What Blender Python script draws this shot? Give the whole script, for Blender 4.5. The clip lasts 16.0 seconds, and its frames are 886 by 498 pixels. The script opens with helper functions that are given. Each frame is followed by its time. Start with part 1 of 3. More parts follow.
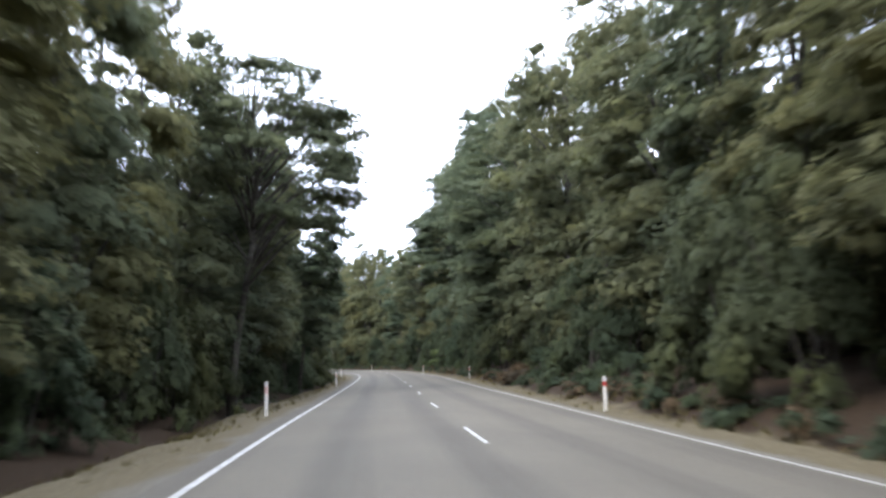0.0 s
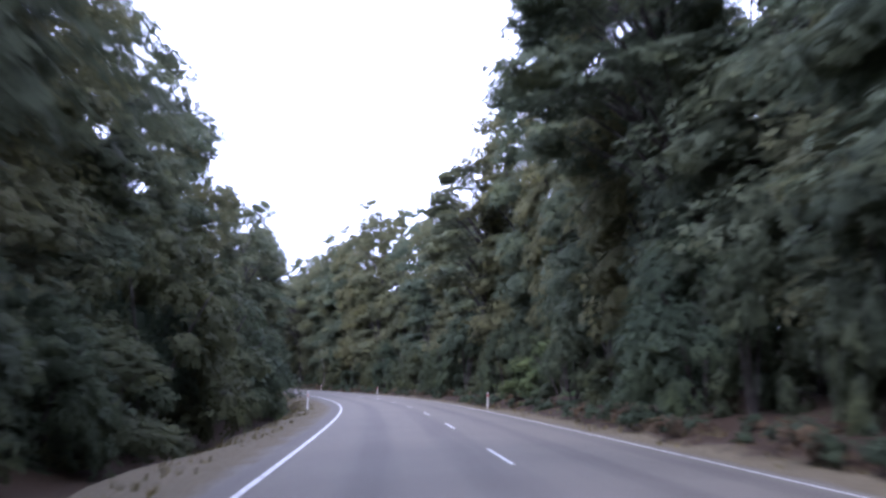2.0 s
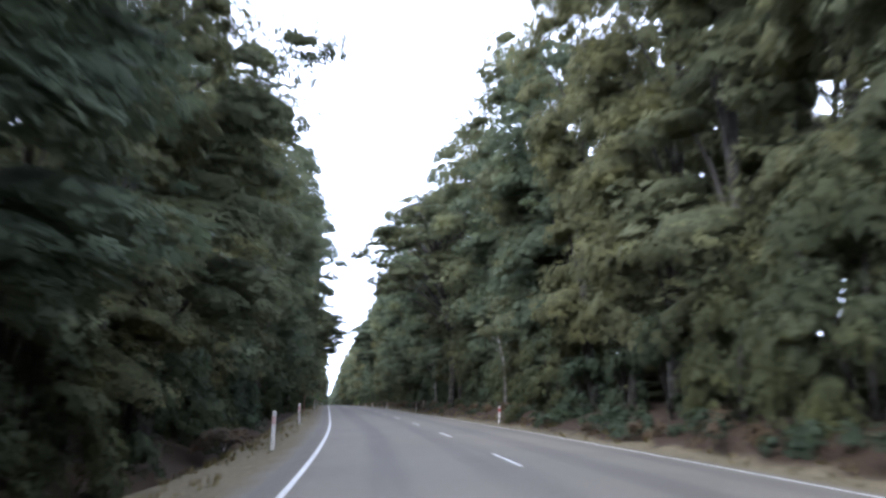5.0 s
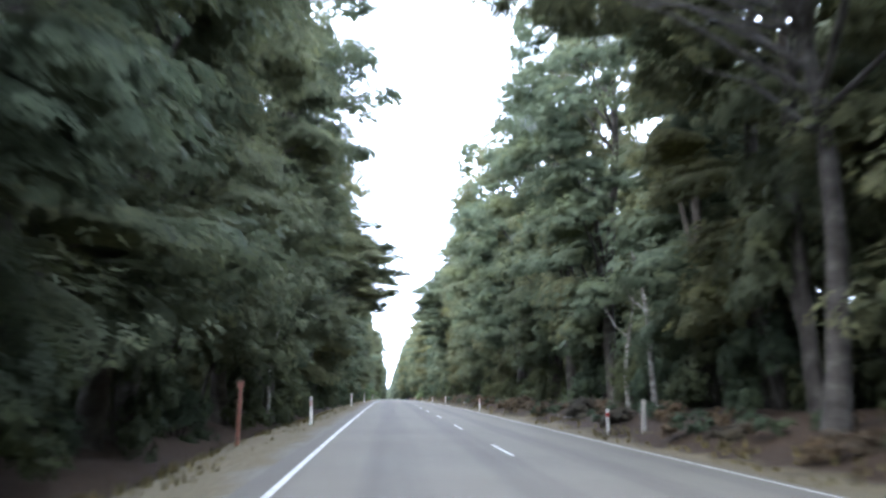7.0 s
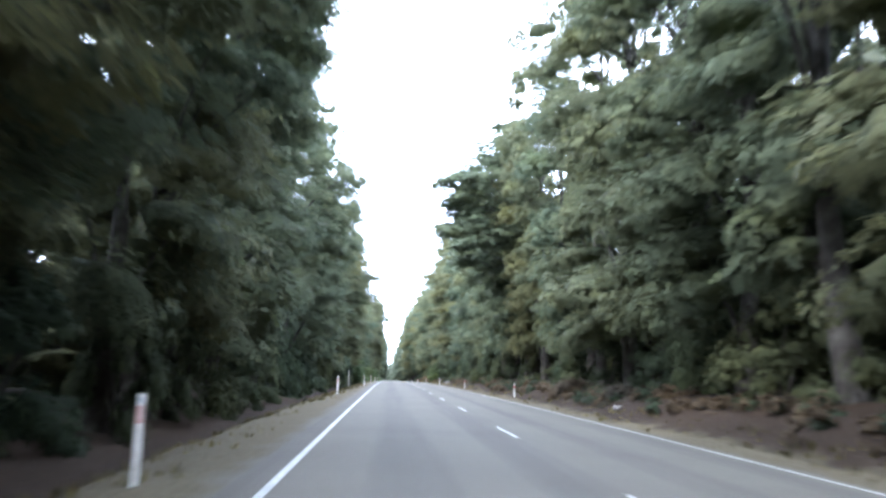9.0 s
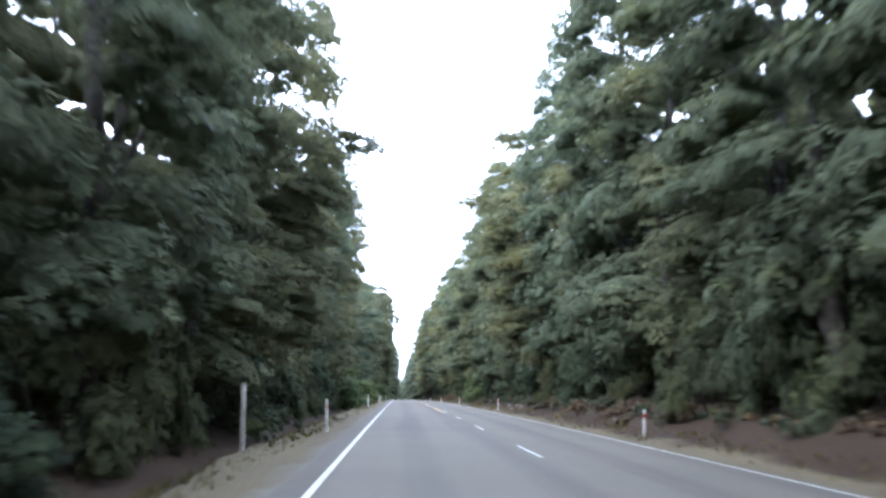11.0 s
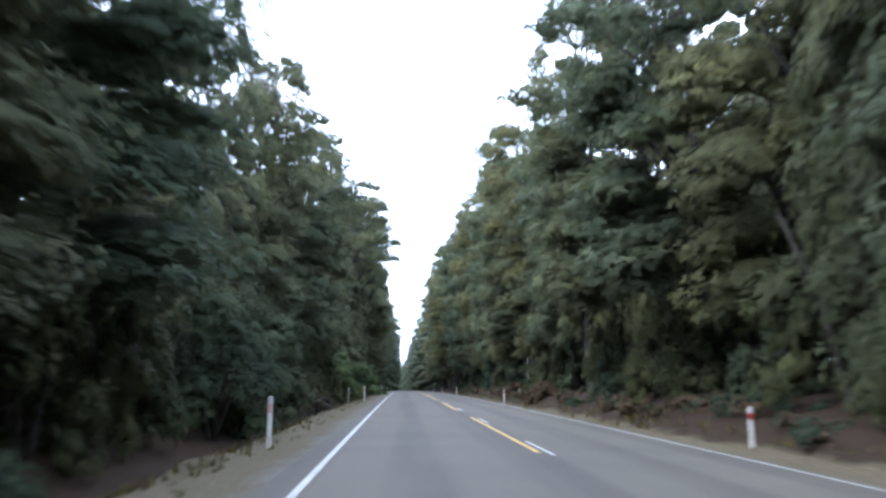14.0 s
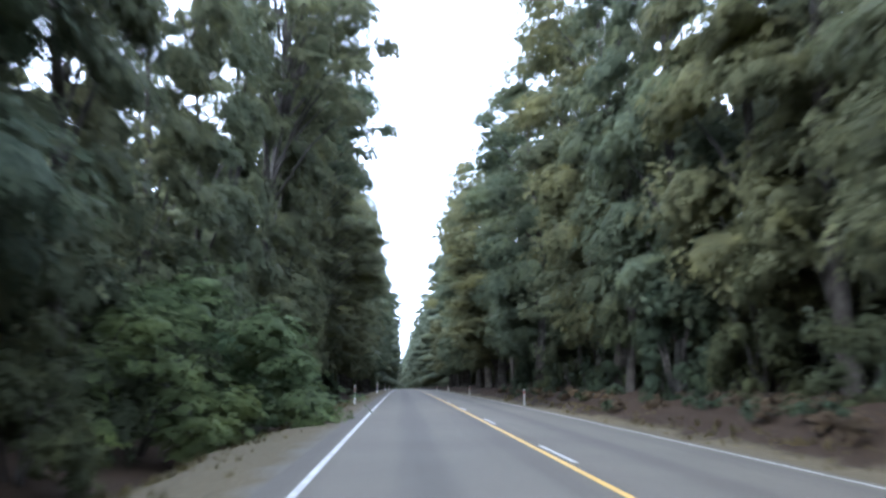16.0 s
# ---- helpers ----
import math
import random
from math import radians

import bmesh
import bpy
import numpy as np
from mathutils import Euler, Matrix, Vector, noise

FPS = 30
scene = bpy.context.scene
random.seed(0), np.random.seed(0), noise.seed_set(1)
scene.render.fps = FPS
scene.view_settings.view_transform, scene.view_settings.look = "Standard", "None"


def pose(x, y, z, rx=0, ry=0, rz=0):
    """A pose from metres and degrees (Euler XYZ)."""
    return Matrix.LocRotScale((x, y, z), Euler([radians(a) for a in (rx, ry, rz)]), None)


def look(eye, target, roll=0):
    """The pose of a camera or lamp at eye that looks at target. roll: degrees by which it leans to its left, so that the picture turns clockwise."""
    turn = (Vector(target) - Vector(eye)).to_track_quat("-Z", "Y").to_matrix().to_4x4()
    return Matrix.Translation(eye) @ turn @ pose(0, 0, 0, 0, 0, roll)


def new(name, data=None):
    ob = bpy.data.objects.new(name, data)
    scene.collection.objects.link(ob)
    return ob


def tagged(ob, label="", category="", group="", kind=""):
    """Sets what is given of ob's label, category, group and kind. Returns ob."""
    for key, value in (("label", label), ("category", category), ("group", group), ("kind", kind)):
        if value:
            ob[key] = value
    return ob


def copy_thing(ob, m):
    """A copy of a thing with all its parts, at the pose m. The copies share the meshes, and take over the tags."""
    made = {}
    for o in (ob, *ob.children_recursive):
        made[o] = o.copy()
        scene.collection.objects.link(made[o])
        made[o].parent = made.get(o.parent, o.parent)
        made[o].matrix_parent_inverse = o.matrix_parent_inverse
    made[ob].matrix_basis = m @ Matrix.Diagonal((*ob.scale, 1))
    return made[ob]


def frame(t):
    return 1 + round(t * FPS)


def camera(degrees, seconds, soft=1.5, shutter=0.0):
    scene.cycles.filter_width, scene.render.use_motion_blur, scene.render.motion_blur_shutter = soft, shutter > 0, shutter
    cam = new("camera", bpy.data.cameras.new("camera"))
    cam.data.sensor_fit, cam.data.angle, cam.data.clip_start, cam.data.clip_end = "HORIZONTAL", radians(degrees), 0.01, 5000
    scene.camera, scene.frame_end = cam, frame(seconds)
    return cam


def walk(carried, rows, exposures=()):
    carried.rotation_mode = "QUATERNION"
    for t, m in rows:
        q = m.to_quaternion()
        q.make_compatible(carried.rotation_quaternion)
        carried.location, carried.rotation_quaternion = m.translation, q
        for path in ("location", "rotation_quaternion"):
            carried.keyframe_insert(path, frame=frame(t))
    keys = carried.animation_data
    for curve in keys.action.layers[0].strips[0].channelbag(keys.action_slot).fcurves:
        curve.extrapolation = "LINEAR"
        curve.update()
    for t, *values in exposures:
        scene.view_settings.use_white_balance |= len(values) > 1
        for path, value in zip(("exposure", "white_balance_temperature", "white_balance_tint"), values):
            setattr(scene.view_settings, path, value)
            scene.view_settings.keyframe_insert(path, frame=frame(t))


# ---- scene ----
cam = camera(56.23, 16.0, soft=2.7, shutter=0.3)
walk(cam, [
    (0, pose(-37.059, -168.177, 1.924, 97.45, 1.51, -20.35)),
    (0.5, pose(-32.954, -153.472, 1.807, 97.80, 0.02, -20.56)),
    (1, pose(-28.788, -138.927, 1.688, 98.09, -0.17, -20.64)),
    (1.5, pose(-24.722, -124.604, 1.587, 98.65, -0.78, -20.17)),
    (2, pose(-20.822, -110.505, 1.474, 99.16, -1.45, -19.75)),
    (2.5, pose(-17.070, -96.536, 1.380, 99.82, -2.13, -19.37)),
    (3, pose(-13.456, -82.629, 1.320, 100.20, -2.18, -18.12)),
    (3.5, pose(-10.145, -68.694, 1.248, 100.13, -1.35, -15.34)),
    (3.7, pose(-8.957, -63.060, 1.222, 100.12, -1.17, -14.03)),
    (4.2, pose(-6.351, -48.867, 1.155, 100.13, -0.94, -11.29)),
    (4.7, pose(-4.505, -34.522, 1.121, 100.14, -0.72, -8.93)),
    (5.2, pose(-3.265, -20.045, 1.110, 100.14, -0.49, -7.19)),
    (5.8, pose(-2.431, -2.521, 1.115, 100.11, -0.21, -5.62)),
    (6, pose(-2.306, 3.301, 1.114, 99.97, -0.21, -5.26)),
    (6.5, pose(-2.180, 17.914, 1.112, 99.20, -0.80, -3.63)),
    (7, pose(-2.206, 32.613, 1.101, 99.50, -0.55, -3.74)),
    (7.5, pose(-2.224, 47.445, 1.102, 98.95, 0.28, -4.38)),
    (8, pose(-2.274, 62.387, 1.051, 98.80, 0.42, -4.17)),
    (8.5, pose(-2.314, 77.360, 0.986, 96.51, -0.28, -4.17)),
    (9, pose(-2.338, 92.293, 0.906, 98.03, -0.86, -3.69)),
    (9.2, pose(-2.322, 98.287, 0.870, 97.92, 0.16, -3.47)),
    (9.7, pose(-2.365, 113.302, 0.770, 98.22, 0.08, -3.32)),
    (10.2, pose(-2.408, 128.300, 0.654, 98.51, -0.00, -3.17)),
    (10.8, pose(-2.460, 146.360, 0.497, 98.88, -0.10, -2.98)),
    (11.3, pose(-2.503, 161.503, 0.348, 99.17, -0.19, -2.83)),
    (11.5, pose(-2.491, 167.551, 0.284, 98.92, -0.22, -2.80)),
    (12, pose(-2.455, 182.751, 0.114, 98.87, -0.07, -2.88)),
    (12.5, pose(-2.398, 198.017, -0.072, 98.70, 0.23, -2.82)),
    (13, pose(-2.398, 213.338, -0.274, 98.60, -0.06, -2.79)),
    (13.5, pose(-2.386, 228.671, -0.491, 98.35, 0.08, -2.74)),
    (14, pose(-2.379, 244.030, -0.725, 98.08, 0.29, -2.81)),
    (14.5, pose(-2.396, 259.401, -0.973, 97.93, 0.45, -2.82)),
    (15, pose(-2.425, 274.749, -1.237, 97.95, -0.21, -2.68)),
    (15.5, pose(-2.402, 290.127, -1.516, 97.94, -0.22, -2.73)),
    (16, pose(-2.405, 305.543, -1.813, 97.72, 0.26, -2.82)),
], exposures=[(0, 1.50, 5950, 14), (1.2, 1.75, 5850, 17), (1.6, 1.70, 5500, 25), (2.0, 1.37, 5150, 34), (3.7, 1.15, 5050, 35), (4.7, 1.45, 5400, 22), (5.8, 1.90, 5550, 15), (7.0, 2.60, 5450, 14), (8.0, 2.67, 5400, 14), (8.5, 2.53, 5400, 14), (9.0, 2.75, 5350, 14), (11.5, 2.00, 5300, 16), (14, 1.56, 5250, 15), (16, 1.80, 5200, 14)])

# ---- world and light: a bright overcast sky ----
world = bpy.data.worlds.new("overcast_sky")
scene.world = world
world.use_nodes = True
wn, wl = world.node_tree.nodes, world.node_tree.links
wn.clear()
w_out = wn.new("ShaderNodeOutputWorld")
w_bg = wn.new("ShaderNodeBackground")
w_sky = wn.new("ShaderNodeTexSky")
w_sky.sky_type = "NISHITA"
w_sky.sun_disc = False
w_sky.sun_elevation, w_sky.sun_rotation = radians(52), radians(242)
w_tc = wn.new("ShaderNodeTexCoord")
w_no = wn.new("ShaderNodeTexNoise")
w_no.inputs["Scale"].default_value = 2.2
w_no.inputs["Detail"].default_value = 5
w_ramp = wn.new("ShaderNodeValToRGB")
w_ramp.color_ramp.elements[0].position, w_ramp.color_ramp.elements[0].color = 0.3, (11.6, 12.7, 14.6, 1)
w_ramp.color_ramp.elements[1].position, w_ramp.color_ramp.elements[1].color = 0.65, (15.6, 16.4, 17.6, 1)
w_mix = wn.new("ShaderNodeMixRGB")
w_mix.inputs[0].default_value = 0.9
wl.new(w_tc.outputs["Generated"], w_no.inputs["Vector"])
wl.new(w_no.outputs["Fac"], w_ramp.inputs["Fac"])
wl.new(w_sky.outputs["Color"], w_mix.inputs[1])
wl.new(w_ramp.outputs["Color"], w_mix.inputs[2])
wl.new(w_mix.outputs["Color"], w_bg.inputs["Color"])
w_bg.inputs["Strength"].default_value = 0.135
wl.new(w_bg.outputs["Background"], w_out.inputs["Surface"])

sun_data = bpy.data.lights.new("sun", "SUN")
sun_data.energy, sun_data.angle, sun_data.color = 1.1, radians(15), (1.0, 0.95, 0.86)
sun = new("sun", sun_data)
sun.matrix_world = look((-42, -22, 60), (0, 0, 0))


# ---- materials ----
def material(name, rough=0.8, spec=0.3):
    m = bpy.data.materials.new(name)
    m.use_nodes = True
    b = m.node_tree.nodes["Principled BSDF"]
    b.inputs["Roughness"].default_value = rough
    b.inputs["Specular IOR Level"].default_value = spec
    return m, m.node_tree.nodes, m.node_tree.links, b


def noise_node(n, l, scale, detail=4, coord="Object", vec=None):
    t = n.new("ShaderNodeTexNoise")
    t.inputs["Scale"].default_value = scale
    t.inputs["Detail"].default_value = detail
    if vec is None:
        c = n.new("ShaderNodeTexCoord")
        vec = c.outputs[coord]
    l.new(vec, t.inputs["Vector"])
    return t


def ramp(n, l, fac, *stops):
    r = n.new("ShaderNodeValToRGB")
    e = r.color_ramp.elements
    while len(e) < len(stops):
        e.new(0.5)
    for el, (pos, col) in zip(e, stops):
        el.position, el.color = pos, (*col, 1)
    l.new(fac, r.inputs["Fac"])
    return r


def mix(n, l, fac, a, b, mode="MIX"):
    m = n.new("ShaderNodeMixRGB")
    m.blend_type = mode
    for s, v in ((0, fac), (1, a), (2, b)):
        if isinstance(v, bpy.types.NodeSocket):
            l.new(v, m.inputs[s])
        elif isinstance(v, (int, float)):
            m.inputs[s].default_value = v
        else:
            m.inputs[s].default_value = (*v, 1)
    return m.outputs[0]


def bump(n, l, b, height, strength, dist=0.02):
    k = n.new("ShaderNodeBump")
    k.inputs["Strength"].default_value = strength
    k.inputs["Distance"].default_value = dist
    l.new(height, k.inputs["Height"])
    l.new(k.outputs["Normal"], b.inputs["Normal"])


MASS = {}


def leaf_material(name, dark, mid, light, patch=0.9, rough=0.75):
    """Single leaves, and the close leafy sprays behind them, in one palette."""
    for spray in (False, True):
        m, n, l, b = material(name + "_spray" if spray else name, rough, 0.08)
        info = n.new("ShaderNodeObjectInfo")
        if spray:
            grain = noise_node(n, l, 9.0, 5)
            leaf = ramp(n, l, grain.outputs["Fac"], (0.32, dark), (0.5, mid), (0.68, light))
            bump(n, l, b, grain.outputs["Fac"], 1.0, 0.16)
        else:
            geo = n.new("ShaderNodeNewGeometry")
            leaf = ramp(n, l, geo.outputs["Random Per Island"], (0.0, dark), (0.2, mid), (0.9, mid), (1.0, light))
        blot = noise_node(n, l, patch, 3)
        tone = ramp(n, l, blot.outputs["Fac"], (0.3, (0.66, 0.7, 0.7)), (0.52, (1, 1, 1)), (0.72, (1.25, 1.2, 0.95)))
        col = mix(n, l, 1.0, leaf.outputs["Color"], tone.outputs["Color"], "MULTIPLY")
        tree = ramp(n, l, info.outputs["Random"], (0.0, (0.82, 0.94, 0.96)), (0.45, (0.97, 1, 0.94)), (0.75, (1.08, 1.03, 0.88)), (1.0, (1.16, 1.05, 0.8)))
        col = mix(n, l, 1.0, col, tree.outputs["Color"], "MULTIPLY")
        l.new(col, b.inputs["Base Color"])
        tr = n.new("ShaderNodeBsdfTranslucent")
        l.new(col, tr.inputs["Color"])
        ms = n.new("ShaderNodeMixShader")
        ms.inputs[0].default_value = 0.3 if spray else 0.44
        l.new(b.outputs["BSDF"], ms.inputs[1])
        l.new(tr.outputs["BSDF"], ms.inputs[2])
        l.new(ms.outputs["Shader"], n["Material Output"].inputs["Surface"])
        if spray:
            MASS[name] = m
        else:
            single = m
    return single


LEAF = leaf_material("beech_leaves", (0.07, 0.077, 0.046), (0.102, 0.11, 0.065), (0.122, 0.132, 0.075))
# shrub green lowered so the colour carries the shade at the forest's foot
LEAF_SHRUB_SHADED = leaf_material("shaded_shrub_leaves", (0.042, 0.05, 0.03), (0.06, 0.07, 0.04), (0.08, 0.092, 0.05))
LEAF_BRIGHT = leaf_material("young_green_leaves", (0.06, 0.08, 0.042), (0.088, 0.118, 0.056), (0.115, 0.15, 0.07))
# far beech leaves, with the blue haze of distance mixed into their colour
LEAF_FAR_HAZED = leaf_material("hazed_far_leaves", (0.05, 0.064, 0.052), (0.078, 0.096, 0.074), (0.1, 0.118, 0.084), 0.2)
LEAF_DEAD = leaf_material("dead_bracken", (0.045, 0.033, 0.023), (0.088, 0.066, 0.046), (0.14, 0.108, 0.076))
GRASS = leaf_material("verge_grass", (0.07, 0.066, 0.032), (0.125, 0.11, 0.054), (0.2, 0.165, 0.09), 0.4)

BARK, n, l, b = material("lichened_bark", 0.9, 0.2)
nb = noise_node(n, l, 3.0, 6)
cr = ramp(n, l, nb.outputs["Fac"], (0.3, (0.022, 0.019, 0.015)), (0.55, (0.06, 0.053, 0.043)), (0.75, (0.12, 0.112, 0.095)))
l.new(cr.outputs["Color"], b.inputs["Base Color"])
bump(n, l, b, nb.outputs["Fac"], 0.8, 0.05)

PALE_BARK, n, l, b = material("pale_bark", 0.9, 0.2)
nb = noise_node(n, l, 5.0, 6)
cr = ramp(n, l, nb.outputs["Fac"], (0.3, (0.07, 0.062, 0.05)), (0.5, (0.17, 0.155, 0.13)), (0.7, (0.34, 0.33, 0.3)))
l.new(cr.outputs["Color"], b.inputs["Base Color"])
bump(n, l, b, nb.outputs["Fac"], 0.8, 0.03)

ASPHALT, n, l, b = material("chip_seal", 0.85, 0.3)
uv = n.new("ShaderNodeUVMap")
uv.uv_map = "along"
sep = n.new("ShaderNodeSeparateXYZ")
l.new(uv.outputs["UV"], sep.inputs["Vector"])
fine = noise_node(n, l, 55, 3)
broad = noise_node(n, l, 0.35, 4)
stretch = n.new("ShaderNodeMapping")
stretch.inputs["Scale"].default_value = (2.2, 0.05, 1)
l.new(uv.outputs["UV"], stretch.inputs["Vector"])
streak = noise_node(n, l, 1.0, 4, vec=stretch.outputs["Vector"])
base = ramp(n, l, fine.outputs["Fac"], (0.3, (0.072, 0.062, 0.045)), (0.7, (0.136, 0.118, 0.086)))
col = mix(n, l, 0.35, base.outputs["Color"], ramp(n, l, broad.outputs["Fac"], (0.3, (0.077, 0.066, 0.048)), (0.7, (0.124, 0.108, 0.079))).outputs["Color"])
# worn wheel paths: bands across the lane, uneven along the road
wave = n.new("ShaderNodeMath")
wave.operation = "MULTIPLY_ADD"
l.new(sep.outputs["X"], wave.inputs[0])
wave.inputs[1].default_value = 2 * math.pi / 1.72
wave.inputs[2].default_value = 2.95
sine = n.new("ShaderNodeMath")
sine.operation = "SINE"
l.new(wave.outputs[0], sine.inputs[0])
half = n.new("ShaderNodeMath")
half.operation = "MULTIPLY_ADD"
l.new(sine.outputs[0], half.inputs[0])
half.inputs[1].default_value, half.inputs[2].default_value = 0.3, 0.0
add = n.new("ShaderNodeMath")
add.operation = "ADD"
l.new(half.outputs[0], add.inputs[0])
l.new(streak.outputs["Fac"], add.inputs[1])
track = ramp(n, l, add.outputs[0], (0.4, (1, 1, 1)), (0.85, (0.6, 0.6, 0.61)))
col = mix(n, l, 0.65, col, track.outputs["Color"], "MULTIPLY")
l.new(col, b.inputs["Base Color"])
bump(n, l, b, fine.outputs["Fac"], 0.5, 0.01)


def paint(name, colour, worn):
    m, n, l, b = material(name, 0.6, 0.4)
    t = noise_node(n, l, 9, 6)
    r = ramp(n, l, t.outputs["Fac"], (0.3, worn), (0.58, colour))
    l.new(r.outputs["Color"], b.inputs["Base Color"])
    return m


WHITE_LINE = paint("white_road_paint", (0.45, 0.435, 0.4), (0.17, 0.16, 0.14))
YELLOW_LINE = paint("yellow_road_paint", (0.6, 0.34, 0.03), (0.3, 0.2, 0.07))
POST_WHITE = paint("white_plastic", (0.72, 0.69, 0.62), (0.48, 0.44, 0.37))
POST_RED = paint("red_reflector", (0.45, 0.03, 0.025), (0.3, 0.05, 0.04))
POST_FADED = paint("faded_band", (0.5, 0.27, 0.22), (0.55, 0.42, 0.36))
POST_GREY = paint("grey_reflector", (0.45, 0.45, 0.46), (0.3, 0.3, 0.3))
RUST = paint("rusty_steel", (0.2, 0.085, 0.05), (0.1, 0.05, 0.035))
WEATHERED = paint("weathered_timber", (0.3, 0.27, 0.22), (0.16, 0.14, 0.11))

GROUND, n, l, b = material("verge_ground", 0.95, 0.15)
uv = n.new("ShaderNodeUVMap")
uv.uv_map = "along"
sep = n.new("ShaderNodeSeparateXYZ")
l.new(uv.outputs["UV"], sep.inputs["Vector"])
ab = n.new("ShaderNodeMath")
ab.operation = "ABSOLUTE"
shift = n.new("ShaderNodeMath")
shift.operation = "ADD"
l.new(sep.outputs["X"], shift.inputs[0])
shift.inputs[1].default_value = 0.55
l.new(shift.outputs[0], ab.inputs[0])
g1 = noise_node(n, l, 0.8, 6)
g2 = noise_node(n, l, 14, 5)
g3 = noise_node(n, l, 45, 3)
jit = n.new("ShaderNodeMath")
jit.operation = "MULTIPLY_ADD"
l.new(g1.outputs["Fac"], jit.inputs[0])
jit.inputs[1].default_value = 1.3
plainabs = n.new("ShaderNodeMath")
plainabs.operation = "ABSOLUTE"
l.new(sep.outputs["X"], plainabs.inputs[0])
l.new(plainabs.outputs[0], jit.inputs[2])
gravel = ramp(n, l, g3.outputs["Fac"], (0.3, (0.075, 0.068, 0.055)), (0.7, (0.175, 0.158, 0.13)))
grass = ramp(n, l, g2.outputs["Fac"], (0.3, (0.06, 0.05, 0.028)), (0.6, (0.112, 0.091, 0.052)), (0.8, (0.16, 0.13, 0.078)))
# brown leaf litter, its colour darkened to include the shade under the canopy
shaded_litter = ramp(n, l, g2.outputs["Fac"], (0.3, (0.013, 0.008, 0.004)), (0.7, (0.042, 0.026, 0.013)))
f1 = n.new("ShaderNodeMapRange")
f1.inputs[1].default_value, f1.inputs[2].default_value = 4.5, 5.1
l.new(jit.outputs[0], f1.inputs[0])
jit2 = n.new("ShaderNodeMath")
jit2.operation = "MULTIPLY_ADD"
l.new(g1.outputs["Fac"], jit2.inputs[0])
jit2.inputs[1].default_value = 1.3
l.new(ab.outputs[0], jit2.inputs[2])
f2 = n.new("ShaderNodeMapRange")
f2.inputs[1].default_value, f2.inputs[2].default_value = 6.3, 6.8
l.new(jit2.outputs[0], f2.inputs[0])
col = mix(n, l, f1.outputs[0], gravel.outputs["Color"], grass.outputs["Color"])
col = mix(n, l, f2.outputs[0], col, shaded_litter.outputs["Color"])
l.new(col, b.inputs["Base Color"])
bump(n, l, b, g2.outputs["Fac"], 0.7, 0.06)

# ---- the road's line: a gentle bend to the left, then dead straight along +y ----
KAPPA = [-0.00087, -0.00098, -0.00021, 0.00065, 0.00027, -0.00014, 0.00035, 0.00146, 0.00259, 0.00335, 0.00401, 0.00352, 0.00268, 0.0025, 0.00205, 0.00155, 0.00107, 0.00012, 0.0]
BANK = [0.00492, 0.02147, 0.02808, 0.05224, 0.04277, 0.04738, 0.06043, 0.05358, 0.0373, 0.0253, 0.01578, 0.0]
S_GRID = np.arange(-80.0, 1500.0, 1.0)
_k = np.interp(S_GRID, np.arange(19) * 11.0, KAPPA, left=0, right=0)
TH_GRID = np.concatenate([[0], np.cumsum((_k[1:] + _k[:-1]) / 2)])
TH_GRID -= TH_GRID[-1]
_m = (TH_GRID[1:] + TH_GRID[:-1]) / 2
X_GRID = np.concatenate([[0], np.cumsum(-np.sin(_m))])
Y_GRID = np.concatenate([[0], np.cumsum(np.cos(_m))])
X_GRID -= X_GRID[-1]
Y_GRID -= np.interp(165, S_GRID, Y_GRID)
# far ahead the road bends a little more to the left
_far = 0.011 * np.clip((S_GRID - 690) / 140, 0, 1)
TH_GRID += _far
X_GRID -= np.cumsum(np.sin(_far))
# its rise and fall: a shallow dip, then one long convex slope down
_c = np.interp(S_GRID, [150, 210, 660, 700], [3.546e-5, -6.5e-5, -6.5e-5, 0.0])
_slope = np.cumsum(_c) - _c[0] - 9.929e-3
Z_GRID = np.cumsum(_slope) - _slope[0] + 1.39
BANK_GRID = np.interp(S_GRID, np.arange(12) * 20.0, BANK, left=BANK[0], right=0)


def heading(s):
    return float(np.interp(s, S_GRID, TH_GRID))


def on_road(s, o, z=0.0):
    """The place s metres along the centre line, o metres to its right and z above the crowned carriageway there."""
    t = heading(s)
    tilt = float(np.interp(s, S_GRID, BANK_GRID)) * max(-8.0, min(8.0, o)) - 0.058 * max(0.0, min(6.0, o))
    sag = float(np.interp(s, S_GRID, Z_GRID))
    return Vector((np.interp(s, S_GRID, X_GRID) + o * math.cos(t), np.interp(s, S_GRID, Y_GRID) + o * math.sin(t), z + tilt + sag))


def strip(name, s0, s1, offsets, zs, step, mat, wobble=0.0, seed=0):
    """A ribbon along the road through the given offsets and heights, with its metres across and along as uv."""
    rng = random.Random(seed)
    ss = np.linspace(s0, s1, max(2, int(round((s1 - s0) / step)) + 1))
    verts, uvs = [], []
    for s in ss:
        for o, z in zip(offsets, zs):
            w = wobble if 4.8 < abs(o) < 100 else 0.0
            verts.append(on_road(s, o + w * rng.uniform(-0.35, 0.35) * (abs(o) > 4), z + w * rng.uniform(-0.12, 0.12)))
            uvs.append((o, s))
    k = len(offsets)
    faces = [(i * k + j, i * k + j + 1, (i + 1) * k + j + 1, (i + 1) * k + j) for i in range(len(ss) - 1) for j in range(k - 1)]
    me = bpy.data.meshes.new(name)
    me.from_pydata(verts, [], faces)
    lay = me.uv_layers.new(name="along")
    for lp in me.loops:
        lay.data[lp.index].uv = uvs[lp.vertex_index]
    for f in me.polygons:
        f.use_smooth = True
    me.materials.append(mat)
    return me


